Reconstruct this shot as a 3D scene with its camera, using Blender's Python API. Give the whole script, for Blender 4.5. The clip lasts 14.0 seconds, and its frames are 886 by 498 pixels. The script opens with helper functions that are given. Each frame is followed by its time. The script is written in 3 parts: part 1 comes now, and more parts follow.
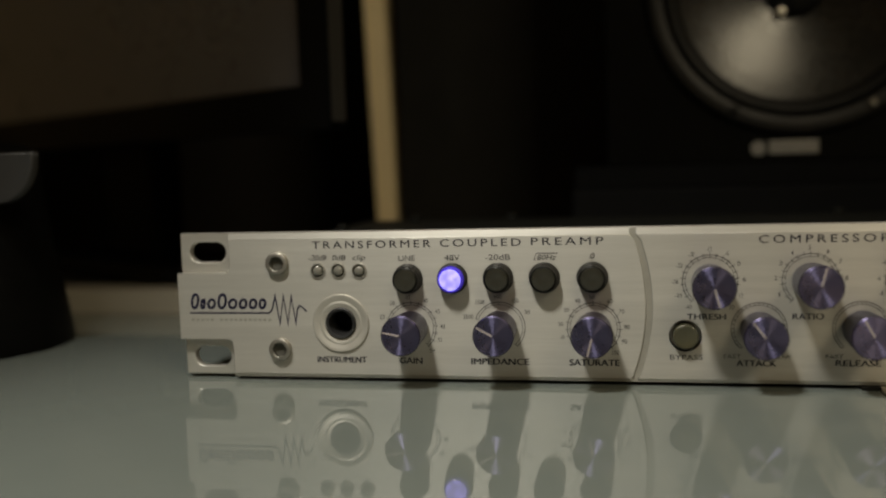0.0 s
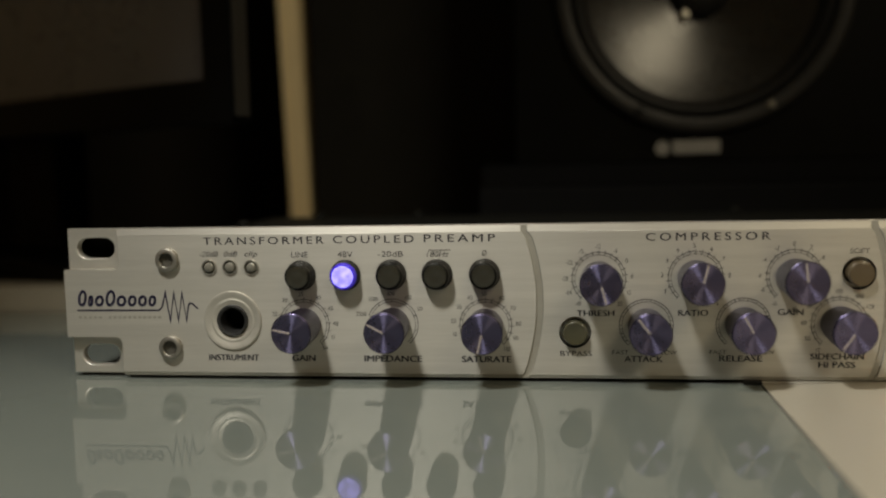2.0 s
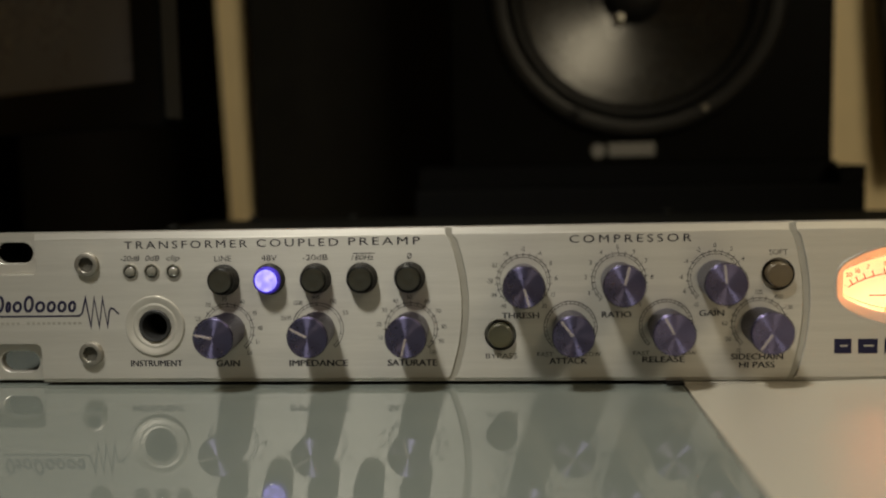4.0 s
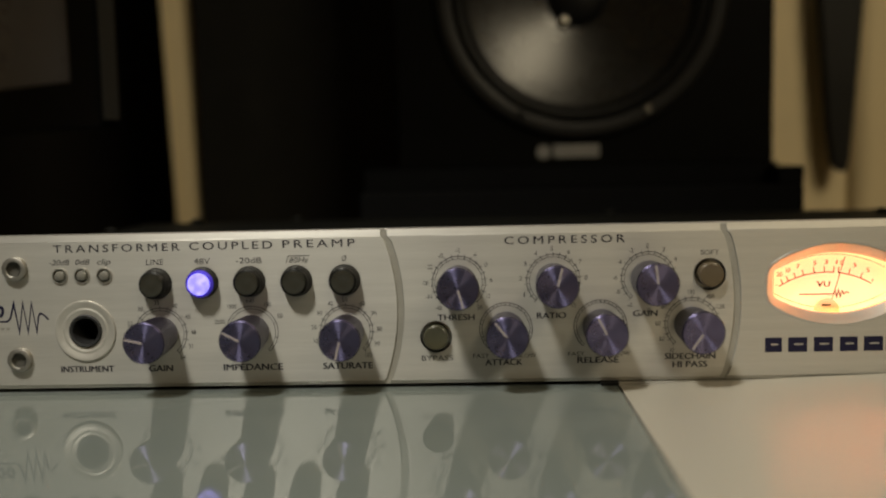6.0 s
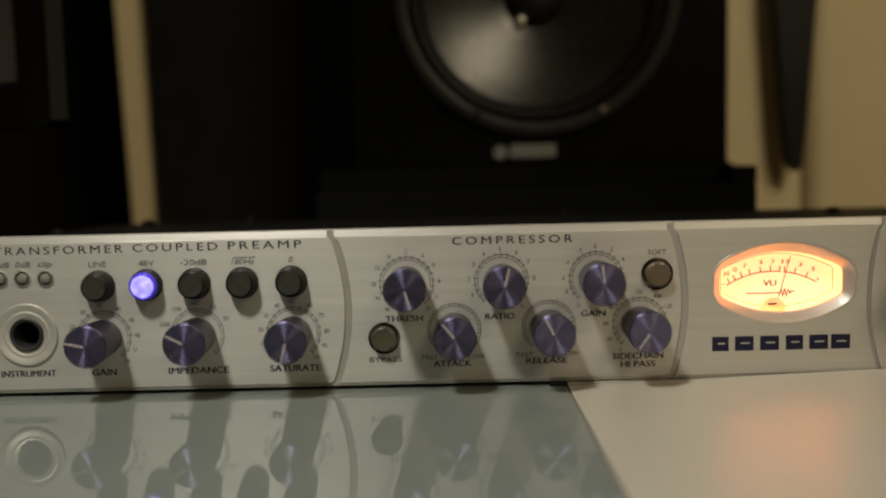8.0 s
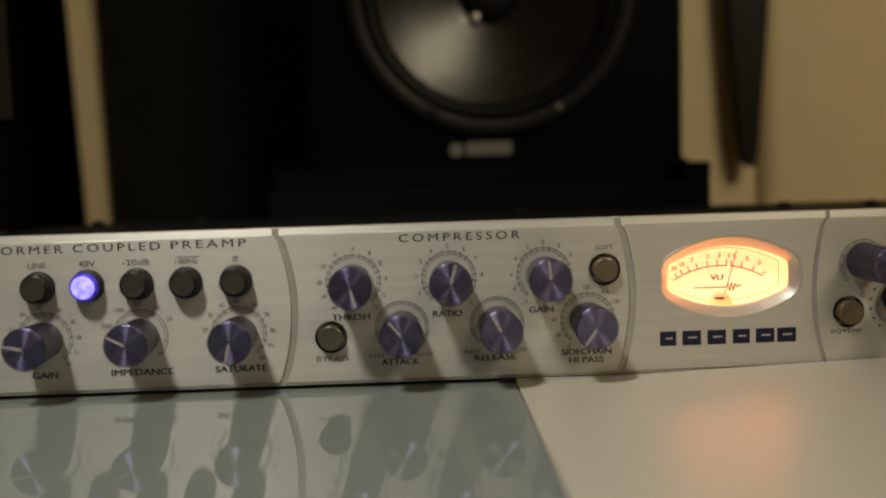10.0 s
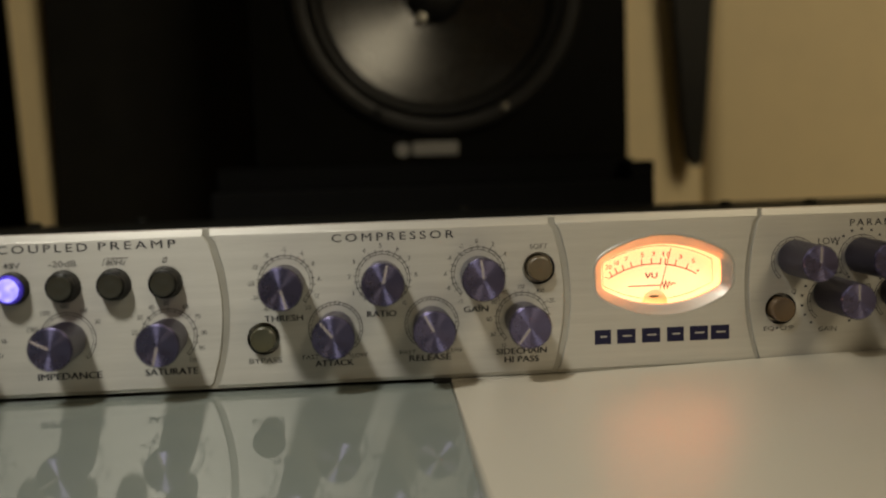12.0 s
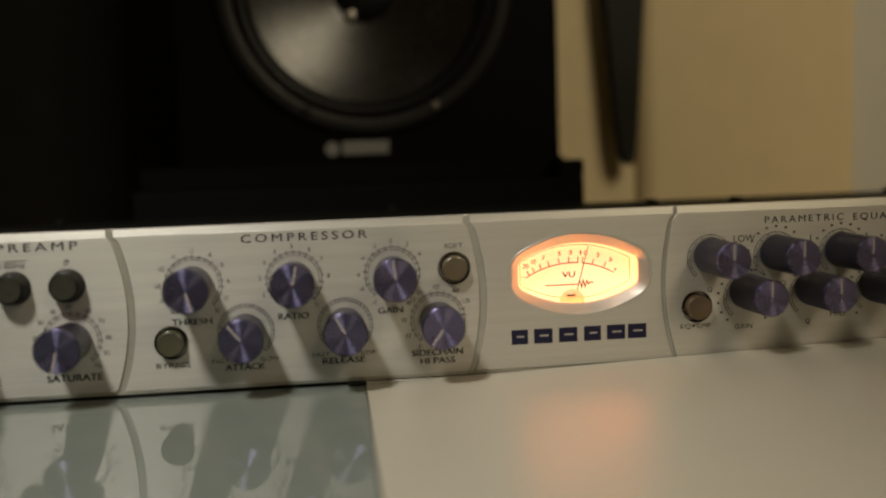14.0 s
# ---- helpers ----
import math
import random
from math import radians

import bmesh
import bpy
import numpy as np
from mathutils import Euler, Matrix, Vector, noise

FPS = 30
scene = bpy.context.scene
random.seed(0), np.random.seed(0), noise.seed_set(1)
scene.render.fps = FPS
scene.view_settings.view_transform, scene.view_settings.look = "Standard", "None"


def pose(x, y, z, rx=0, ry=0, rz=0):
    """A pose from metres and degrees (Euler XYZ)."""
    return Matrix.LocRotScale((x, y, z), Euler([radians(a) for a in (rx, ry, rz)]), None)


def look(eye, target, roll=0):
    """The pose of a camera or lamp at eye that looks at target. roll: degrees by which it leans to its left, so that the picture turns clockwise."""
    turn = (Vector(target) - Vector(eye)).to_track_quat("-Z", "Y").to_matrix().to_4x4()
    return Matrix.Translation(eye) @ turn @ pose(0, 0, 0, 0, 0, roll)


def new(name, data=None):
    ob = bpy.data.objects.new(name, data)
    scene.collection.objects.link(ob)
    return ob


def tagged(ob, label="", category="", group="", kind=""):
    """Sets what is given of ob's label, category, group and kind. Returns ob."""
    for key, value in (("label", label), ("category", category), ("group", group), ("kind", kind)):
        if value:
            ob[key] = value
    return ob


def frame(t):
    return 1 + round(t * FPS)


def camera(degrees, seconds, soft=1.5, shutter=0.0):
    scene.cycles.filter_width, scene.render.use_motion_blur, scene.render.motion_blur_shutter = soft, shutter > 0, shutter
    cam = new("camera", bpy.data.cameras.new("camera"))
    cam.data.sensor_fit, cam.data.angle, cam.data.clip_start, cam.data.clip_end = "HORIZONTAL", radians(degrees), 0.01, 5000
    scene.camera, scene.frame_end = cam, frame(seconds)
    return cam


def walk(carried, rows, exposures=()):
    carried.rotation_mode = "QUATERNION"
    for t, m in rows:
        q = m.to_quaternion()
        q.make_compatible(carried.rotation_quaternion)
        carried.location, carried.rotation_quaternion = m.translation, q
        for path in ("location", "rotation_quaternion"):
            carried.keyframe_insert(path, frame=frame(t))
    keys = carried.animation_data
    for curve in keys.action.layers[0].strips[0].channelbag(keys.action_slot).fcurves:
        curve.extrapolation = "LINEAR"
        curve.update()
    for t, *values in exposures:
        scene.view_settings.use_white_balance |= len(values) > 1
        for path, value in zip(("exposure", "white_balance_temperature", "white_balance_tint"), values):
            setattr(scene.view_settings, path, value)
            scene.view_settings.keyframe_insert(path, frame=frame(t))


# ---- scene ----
cam = camera(50.73, 14.0, soft=2.1)
cam.data.dof.use_dof = True
cam.data.dof.focus_distance = 0.267
cam.data.dof.aperture_fstop = 5.6

# seconds, eye in metres, then the degrees by which it turns left, looks up and leans
PATH = [
    (0.0, 0.13543, -0.26342, 0.06460, 11.237, -5.351, -1.766),
    (0.5, 0.13842, -0.26241, 0.06416, 9.982, -5.456, -1.508),
    (1.0, 0.14129, -0.26159, 0.06391, 9.007, -5.542, -1.370),
    (1.5, 0.14419, -0.26125, 0.06389, 7.891, -5.516, -1.319),
    (2.0, 0.14660, -0.26079, 0.06386, 7.135, -5.579, -1.185),
    (2.5, 0.14952, -0.26027, 0.06380, 6.211, -5.567, -1.225),
    (3.0, 0.15166, -0.25972, 0.06358, 5.559, -5.480, -1.218),
    (5.5, 0.16111, -0.25791, 0.06368, 2.783, -5.474, -1.272),
    (6.0, 0.16295, -0.25759, 0.06355, 2.157, -5.433, -1.302),
    (6.5, 0.16458, -0.25706, 0.06360, 1.628, -5.405, -1.300),
    (7.0, 0.16601, -0.25670, 0.06358, 1.262, -5.382, -1.326),
    (7.5, 0.16762, -0.25630, 0.06325, 0.807, -5.365, -1.347),
    (8.0, 0.16914, -0.25586, 0.06339, 0.328, -5.461, -1.364),
    (10.5, 0.17791, -0.25398, 0.06219, -1.973, -5.538, -1.759),
    (11.0, 0.18050, -0.25397, 0.06220, -2.512, -5.561, -1.746),
    (11.5, 0.18266, -0.25325, 0.06191, -3.105, -5.529, -1.851),
    (12.0, 0.18429, -0.25282, 0.06148, -3.616, -5.516, -1.862),
    (12.5, 0.18704, -0.25197, 0.06122, -4.230, -5.550, -2.061),
    (13.0, 0.19018, -0.25131, 0.06105, -4.917, -5.578, -2.022),
    (13.5, 0.19243, -0.25050, 0.06059, -5.628, -5.535, -1.975),
    (14.0, 0.19583, -0.24943, 0.06054, -6.359, -5.584, -2.000),
]


def eye_pose(x, y, z, yaw, pitch, roll):
    a, b = radians(yaw), radians(pitch)
    ahead = Vector((-math.sin(a) * math.cos(b), math.cos(a) * math.cos(b), math.sin(b)))
    return look((x, y, z), Vector((x, y, z)) + ahead, roll)


walk(cam, [(row[0], eye_pose(*row[1:])) for row in PATH])

# ---- light ----
world = bpy.data.worlds.new("room_air")
world.use_nodes = True
bg = world.node_tree.nodes["Background"]
bg.inputs[0].default_value = (1.0, 0.86, 0.66, 1)
bg.inputs[1].default_value = 0.006
scene.world = world
scene.view_settings.exposure = 0.0


def lamp(name, kind, place, target, watts, colour, **more):
    data = bpy.data.lights.new(name, kind)
    data.energy, data.color = watts, colour
    if "size" in more:
        if kind == "AREA":
            data.size = more["size"]
        else:
            data.shadow_soft_size = more["size"]
    if kind == "SPOT":
        data.spot_size, data.spot_blend = radians(more.get("cone", 80)), 0.8
    ob = new(name, data)
    ob.matrix_basis = look(place, target)
    return ob


# the lamp hung over the desk
lamp("desk_lamp_light", "SPOT", (0.0, -0.30, 0.50), (0.10, -0.07, 0), 13.6, (1.0, 0.965, 0.865), size=0.036, cone=51)
# unseen fill lamp, placed to light the wall, the post and the woofer
lamp("room_fill_light", "AREA", (0.80, -0.87, 0.90), (0.25, 0.15, 0.02), 5.4, (1.0, 0.85, 0.58), size=0.45)

# ---- materials ----


def material(name, colour, rough=0.5, metal=0.0, **more):
    """A principled surface with grain at two scales: 'vary' of the colour, 'bump' of the relief, 'scale' per metre."""
    m = bpy.data.materials.new(name)
    m.use_nodes = True
    nt = m.node_tree
    b = nt.nodes["Principled BSDF"]
    b.inputs["Base Color"].default_value = (*colour, 1)
    b.inputs["Roughness"].default_value = rough
    b.inputs["Metallic"].default_value = metal
    for key, value in more.get("set", {}).items():
        b.inputs[key].default_value = value
    vary, scale, stretch = more.get("vary", 0.12), more.get("scale", 300.0), more.get("stretch", (1, 1, 1))
    tc = nt.nodes.new("ShaderNodeTexCoord")
    mp = nt.nodes.new("ShaderNodeMapping")
    mp.inputs["Scale"].default_value = stretch
    nt.links.new(tc.outputs["Object"], mp.inputs[0])
    fine, wide = nt.nodes.new("ShaderNodeTexNoise"), nt.nodes.new("ShaderNodeTexNoise")
    fine.inputs["Scale"].default_value, fine.inputs["Detail"].default_value = scale, 5
    wide.inputs["Scale"].default_value, wide.inputs["Detail"].default_value = scale / 12, 3
    for n in (fine, wide):
        nt.links.new(mp.outputs[0], n.inputs["Vector"])
    mix = nt.nodes.new("ShaderNodeMath")
    mix.operation = "ADD"
    nt.links.new(fine.outputs["Fac"], mix.inputs[0])
    nt.links.new(wide.outputs["Fac"], mix.inputs[1])
    ramp = nt.nodes.new("ShaderNodeMapRange")
    ramp.inputs["From Min"].default_value, ramp.inputs["From Max"].default_value = 0.6, 1.4
    ramp.inputs["To Min"].default_value, ramp.inputs["To Max"].default_value = 1 - vary, 1 + vary
    nt.links.new(mix.outputs[0], ramp.inputs["Value"])
    tint = nt.nodes.new("ShaderNodeVectorMath")
    tint.operation = "SCALE"
    tint.inputs[0].default_value = colour
    nt.links.new(ramp.outputs[0], tint.inputs["Scale"])
    nt.links.new(tint.outputs[0], b.inputs["Base Color"])
    rr = nt.nodes.new("ShaderNodeMapRange")
    rr.inputs["From Min"].default_value, rr.inputs["From Max"].default_value = 0.6, 1.4
    spread = more.get("rough_vary", 0.2) * rough
    rr.inputs["To Min"].default_value, rr.inputs["To Max"].default_value = rough - spread, min(1, rough + spread)
    nt.links.new(mix.outputs[0], rr.inputs["Value"])
    nt.links.new(rr.outputs[0], b.inputs["Roughness"])
    if more.get("bump"):
        bp = nt.nodes.new("ShaderNodeBump")
        bp.inputs["Strength"].default_value, bp.inputs["Distance"].default_value = more["bump"], more.get("depth", 0.0002)
        nt.links.new(mix.outputs[0], bp.inputs["Height"])
        nt.links.new(bp.outputs[0], b.inputs["Normal"])
    if more.get("radial"):
        tg = nt.nodes.new("ShaderNodeTangent")
        tg.direction_type, tg.axis = "RADIAL", "Y"
        nt.links.new(tg.outputs[0], b.inputs["Tangent"])
        b.inputs["Anisotropic"].default_value = more["radial"]
        b.inputs["Anisotropic Rotation"].default_value = 0.25
    if more.get("brushed"):
        along = nt.nodes.new("ShaderNodeCombineXYZ")
        along.inputs[2].default_value = 1.0
        nt.links.new(along.outputs[0], b.inputs["Tangent"])
        b.inputs["Anisotropic"].default_value = more["brushed"]
    return m


def glowing(name, colour, strength, rough=0.4):
    m = material(name, colour, rough, vary=0.05)
    b = m.node_tree.nodes["Principled BSDF"]
    b.inputs["Emission Color"].default_value = (*colour, 1)
    b.inputs["Emission Strength"].default_value = strength
    return m


ALU = material("brushed_aluminium", (0.53, 0.51, 0.46), 0.44, 0.75, brushed=0.6, vary=0.09, rough_vary=0.06, scale=6000, stretch=(0.02, 1, 1), bump=0.12, depth=0.0001)
ALU_EDGE = material("milled_aluminium", (0.62, 0.60, 0.545), 0.36, 0.75, vary=0.06, scale=4000, stretch=(0.03, 1, 1), bump=0.1, depth=0.0001)
GROOVE = material("groove_aluminium", (0.36, 0.345, 0.30), 0.45, 0.5, vary=0.08, scale=500)
STEEL = material("nickel_steel", (0.56, 0.54, 0.49), 0.42, 1.0, vary=0.08, scale=900)
SCREW = material("dull_screw_steel", (0.30, 0.285, 0.25), 0.45, 0.9, vary=0.12, scale=1500)
# screw steel darkened to put the recess's shade into its colour
HEX = material("hex_shade_steel", (0.10, 0.095, 0.08), 0.5, 0.6, vary=0.15, scale=1500)
JACK_RING = material("matte_nickel_dish", (0.50, 0.48, 0.43), 0.52, 0.7, vary=0.06, scale=900)
DARK_HOLE = material("black_void", (0.006, 0.006, 0.006), 0.6, vary=0.1)
INK = material("navy_black_ink", (0.03, 0.029, 0.033), 0.6, vary=0.1, set={"Specular IOR Level": 0.2})
FAINT = material("thin_grey_ink", (0.045, 0.044, 0.047), 0.5, vary=0.1)
NAVY = material("navy_ink", (0.013, 0.012, 0.030), 0.6, vary=0.08, set={"Specular IOR Level": 0.15})
# knob sides are toned several times darker than the caps
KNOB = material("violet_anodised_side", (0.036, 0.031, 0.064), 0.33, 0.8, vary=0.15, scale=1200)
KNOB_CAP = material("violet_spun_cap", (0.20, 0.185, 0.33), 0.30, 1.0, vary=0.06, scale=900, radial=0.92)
POINTER = material("pale_pointer_paint", (0.28, 0.245, 0.24), 0.5, vary=0.05)
CAP_DARK = material("smoky_button_cap", (0.006, 0.006, 0.005), 0.3, vary=0.1, set={"Specular IOR Level": 0.25})
CAP_OLIVE = material("olive_button_cap", (0.06, 0.056, 0.034), 0.14, vary=0.1, set={"Coat Weight": 0.3})
CAP_AMBER = material("amber_button_cap", (0.085, 0.064, 0.038), 0.22, vary=0.1)
CAP_ORANGE = material("orange_button_cap", (0.10, 0.064, 0.034), 0.22, vary=0.1)
CAP_LIT = glowing("lit_violet_lens", (0.05, 0.03, 0.5), 0.3, 0.2)
CAP_FACE = material("smoky_lens", (0.026, 0.025, 0.019), 0.2, vary=0.15, scale=700, set={"Coat Weight": 0.5})
LENS_HOT = glowing("lit_lens_core", (0.33, 0.29, 1.0), 0.95, 0.2)


def uneven(m, scale, low, high):
    nt = m.node_tree
    b = nt.nodes["Principled BSDF"]
    tc, no, mr = nt.nodes.new("ShaderNodeTexCoord"), nt.nodes.new("ShaderNodeTexNoise"), nt.nodes.new("ShaderNodeMapRange")
    no.inputs["Scale"].default_value = scale
    mr.inputs["From Min"].default_value, mr.inputs["From Max"].default_value = 0.35, 0.65
    mr.inputs["To Min"].default_value, mr.inputs["To Max"].default_value = low, high
    nt.links.new(tc.outputs["Object"], no.inputs["Vector"])
    nt.links.new(no.outputs["Fac"], mr.inputs["Value"])
    nt.links.new(mr.outputs[0], b.inputs["Emission Strength"])


uneven(LENS_HOT, 420.0, 0.45, 1.5)
LED_LENS = material("clear_led_lens", (0.14, 0.135, 0.115), 0.08, vary=0.05, set={"Coat Weight": 1.0})
CHASSIS = material("black_powder_coat", (0.007, 0.007, 0.006), 0.5, vary=0.2, scale=2500, bump=0.3, set={"Specular IOR Level": 0.06})
WHITE_TOP = material("white_satin_laminate", (0.33, 0.305, 0.25), 0.38, vary=0.025, rough_vary=0.06, scale=120, bump=0.01, set={"IOR": 1.75})
GLASS_TOP = material("grey_green_backed_glass", (0.132, 0.147, 0.134), 0.03, vary=0.03, scale=60, rough_vary=0.3, set={"IOR": 1.52})
GLASS_EDGE = material("dark_glass_edge", (0.05, 0.06, 0.05), 0.2)
WALL = material("cream_plaster", (0.84, 0.69, 0.42), 0.75, vary=0.05, scale=60, bump=0.15, depth=0.001)
CEILING = material("white_ceiling_paint", (0.7, 0.68, 0.62), 0.9, vary=0.04, scale=40)
FLOOR = material("dark_floor", (0.12, 0.08, 0.05), 0.5, vary=0.2, scale=40)
BLACK_VINYL = material("black_vinyl_wrap", (0.003, 0.0029, 0.0025), 0.5, vary=0.2, scale=1500, bump=0.25, set={"Specular IOR Level": 0.06})
BLACK_CASE = material("black_case_plastic", (0.017, 0.0165, 0.0145), 0.42, vary=0.15, scale=800, bump=0.1, set={"Specular IOR Level": 0.22})
BROWN_PANEL = material("dark_brown_cloth", (0.012, 0.010, 0.008), 0.85, vary=0.3, scale=900, bump=0.4, set={"Specular IOR Level": 0.2})
FOAM = material("charcoal_foam", (0.0042, 0.0042, 0.0042), 0.95, vary=0.35, scale=900, bump=0.7, set={"Specular IOR Level": 0.06})
CONE = material("grey_speaker_cone", (0.011, 0.0106, 0.0098), 0.27, 0.0, vary=0.12, scale=400, bump=0.05, set={"Specular IOR Level": 0.62})
RUBBER = material("black_rubber", (0.006, 0.006, 0.006), 0.5, vary=0.12, set={"Specular IOR Level": 0.25})
TRIM = material("dark_grey_trim_ring", (0.007, 0.0068, 0.0065), 0.45, vary=0.12, set={"Specular IOR Level": 0.3})
SILVER = material("silver_print", (0.27, 0.265, 0.25), 0.4, 0.3, vary=0.05)
SCREEN = material("dark_screen", (0.10, 0.096, 0.10), 0.3, vary=0.1)
BEZEL = material("black_satin_bezel", (0.004, 0.004, 0.004), 0.4, vary=0.1, set={"Specular IOR Level": 0.05})
BEZEL_SIDE = material("grey_bezel_side", (0.018, 0.018, 0.017), 0.4, vary=0.1)
GREY_METAL = material("brushed_grey_metal", (0.045, 0.045, 0.045), 0.5, 0.2, vary=0.1)
DIAL = glowing("backlit_cream_dial", (1.0, 0.54, 0.285), 1.42, 0.6)
DIAL_INK = material("brown_dial_ink", (0.03, 0.016, 0.008), 0.6)
DIAL_RED = material("red_dial_ink", (0.22, 0.06, 0.025), 0.6)
# extra emission on the window's walls, beyond what the dial gives
VU_SIDE = glowing("added_meter_rim_glow", (1.0, 0.38, 0.10), 4.0, 0.5)
HUB = material("amber_hub_cover", (0.85, 0.58, 0.32), 0.35, vary=0.1)

# ---- building ----
CM = 0.01


def world_of(o):
    m = o.matrix_parent_inverse @ o.matrix_basis
    return world_of(o.parent) @ m if o.parent else o.matrix_basis.copy()


def hang(ob, parent):
    if parent:
        ob.parent = parent
        ob.matrix_parent_inverse = world_of(parent).inverted()
    return ob


def finish(bm, name, mat, smooth=False):
    for v in bm.verts:
        v.co *= CM
    me = bpy.data.meshes.new(name)
    bmesh.ops.recalc_face_normals(bm, faces=bm.faces)
    if smooth:
        for f in bm.faces:
            f.smooth = True
    bm.to_mesh(me)
    bm.free()
    me.materials.append(mat)
    if smooth:
        me.set_sharp_from_angle(angle=radians(32))
    return me


def part(name, bm, mat, parent=None, label="", smooth=False, at=None):
    """Links a bmesh (in centimetres) as one mesh object under a thing or a part; at: its place in centimetres."""
    me = bm if isinstance(bm, bpy.types.Mesh) else finish(bm, name, mat, smooth)
    ob = new(name, me)
    if at is not None:
        ob.location = Vector(at) * CM
    hang(ob, parent)
    return tagged(ob, label) if label else ob


def thing(name, place, label, category, **more):
    ob = new(name)
    ob.location = Vector(place) * CM
    ob.empty_display_size = 0.01
    return tagged(ob, label, category, **more)


def box(bm, x0, x1, y0, y1, z0, z1, bevel=0.0, seg=2):
    made = bmesh.ops.create_cube(bm, size=1)["verts"]
    for v in made:
        v.co = Vector(((x0 + x1) / 2 + v.co.x * (x1 - x0), (y0 + y1) / 2 + v.co.y * (y1 - y0), (z0 + z1) / 2 + v.co.z * (z1 - z0)))
    if bevel:
        edges = list({e for v in made for e in v.link_edges})
        bmesh.ops.bevel(bm, geom=edges, offset=bevel, segments=seg, affect="EDGES", profile=0.6)
    return bm


def boxed(*a, **k):
    return box(bmesh.new(), *a, **k)


def lathe(profile, centre=(0, 0, 0), axis="y", steps=48, ridges=0, depth=0.0, close=True):
    """A turned form: profile rows of (radius, along). Along y it grows away from the viewer."""
    bm = bmesh.new()
    rings = []
    for r, a in profile:
        ring = []
        for i in range(steps):
            t = 2 * math.pi * i / steps
            rr = r - (depth if ridges and i % 2 and 0.3 < r else 0)
            c, s = rr * math.cos(t), rr * math.sin(t)
            p = (c, a, s) if axis == "y" else (c, s, a)
            ring.append(bm.verts.new(Vector(centre) + Vector(p)))
        rings.append(ring)
    for a, b in zip(rings, rings[1:]):
        for i in range(steps):
            bm.faces.new((a[i], a[(i + 1) % steps], b[(i + 1) % steps], b[i]))
    if close:
        bm.faces.new(rings[0])
        bm.faces.new(rings[-1])
    return bm


def baked(curve, name):
    """The mesh of a curve or a text, through a passing object."""
    ob = new(name, curve)
    deps = bpy.context.evaluated_depsgraph_get()
    deps.update()
    me = bpy.data.meshes.new_from_object(ob.evaluated_get(deps))
    bpy.data.objects.remove(ob)
    bpy.data.curves.remove(curve)
    return me


def plate(outline, holes, y0, y1, bevel=0.0):
    """A flat sheet in the x-z plane, from y0 (front) to y1, with holes through it."""
    cu = bpy.data.curves.new("sheet", "CURVE")
    cu.dimensions, cu.fill_mode = "2D", "BOTH"
    cu.extrude = (y1 - y0) / 2 - bevel
    cu.bevel_depth, cu.bevel_resolution = bevel, 1
    cu.offset = -bevel
    for loop in (outline, *holes):
        sp = cu.splines.new("POLY")
        sp.points.add(len(loop) - 1)
        for p, (x, z) in zip(sp.points, loop):
            p.co = (x, z, 0, 1)
        sp.use_cyclic_u = True
    me = baked(cu, "sheet")
    bm = bmesh.new()
    bm.from_mesh(me)
    bpy.data.meshes.remove(me)
    for v in bm.verts:
        v.co = Vector((v.co.x, (y0 + y1) / 2 - v.co.z, v.co.y))
    bmesh.ops.remove_doubles(bm, verts=bm.verts, dist=1e-5)
    return bm


def ring_points(x, z, rx, rz=None, steps=40):
    return [(x + rx * math.cos(2 * math.pi * i / steps), z + (rz or rx) * math.sin(2 * math.pi * i / steps)) for i in range(steps)]


def slot(x0, x1, z0, z1, steps=10):
    r = (z1 - z0) / 2
    zc, pts = (z0 + z1) / 2, []
    for i in range(steps + 1):
        a = -math.pi / 2 + math.pi * i / steps
        pts.append((x1 - r + r * math.cos(a), zc + r * math.sin(a)))
    for i in range(steps + 1):
        a = math.pi / 2 + math.pi * i / steps
        pts.append((x0 + r + r * math.cos(a), zc + r * math.sin(a)))
    return pts


PRINT = -0.006


def words(text, x0, x1, z, height, y=PRINT, spacing=1.0, shear=0.0, bold=0.0):
    """Lettering in the x-z plane from x0 to x1 on the base line z, with capitals of that height."""
    cu = bpy.data.curves.new("words", "FONT")
    cu.body, cu.size, cu.space_character, cu.shear = text, 1.0, spacing, shear
    cu.resolution_u = 3
    me = baked(cu, "words")
    bm = bmesh.new()
    bm.from_mesh(me)
    bpy.data.meshes.remove(me)
    xs = [v.co.x for v in bm.verts]
    lo, hi = min(xs), max(xs)
    for v in bm.verts:
        v.co = Vector((x0 + (v.co.x - lo) / (hi - lo) * (x1 - x0), y, z + v.co.y * height / 0.69))
    if bold:
        # a second strike beside the first
        for v in bmesh.ops.duplicate(bm, geom=bm.verts[:] + bm.edges[:] + bm.faces[:])["geom"]:
            if isinstance(v, bmesh.types.BMVert):
                v.co += Vector((bold * 2.0, -0.001, bold * 0.6))
    return bm


def stroke(bm, points, width, y=PRINT):
    """A flat line of that width through points (x, z)."""
    row = []
    for i, p in enumerate(points):
        a, b = Vector(points[max(i - 1, 0)]), Vector(points[min(i + 1, len(points) - 1)])
        d = (b - a).normalized()
        n = Vector((-d.y, d.x)) * width / 2
        q = Vector(p)
        row.append((bm.verts.new((q.x + n.x, y, q.y + n.y)), bm.verts.new((q.x - n.x, y, q.y - n.y))))
    for (a, b), (c, d) in zip(row, row[1:]):
        bm.faces.new((a, b, d, c))
    return bm


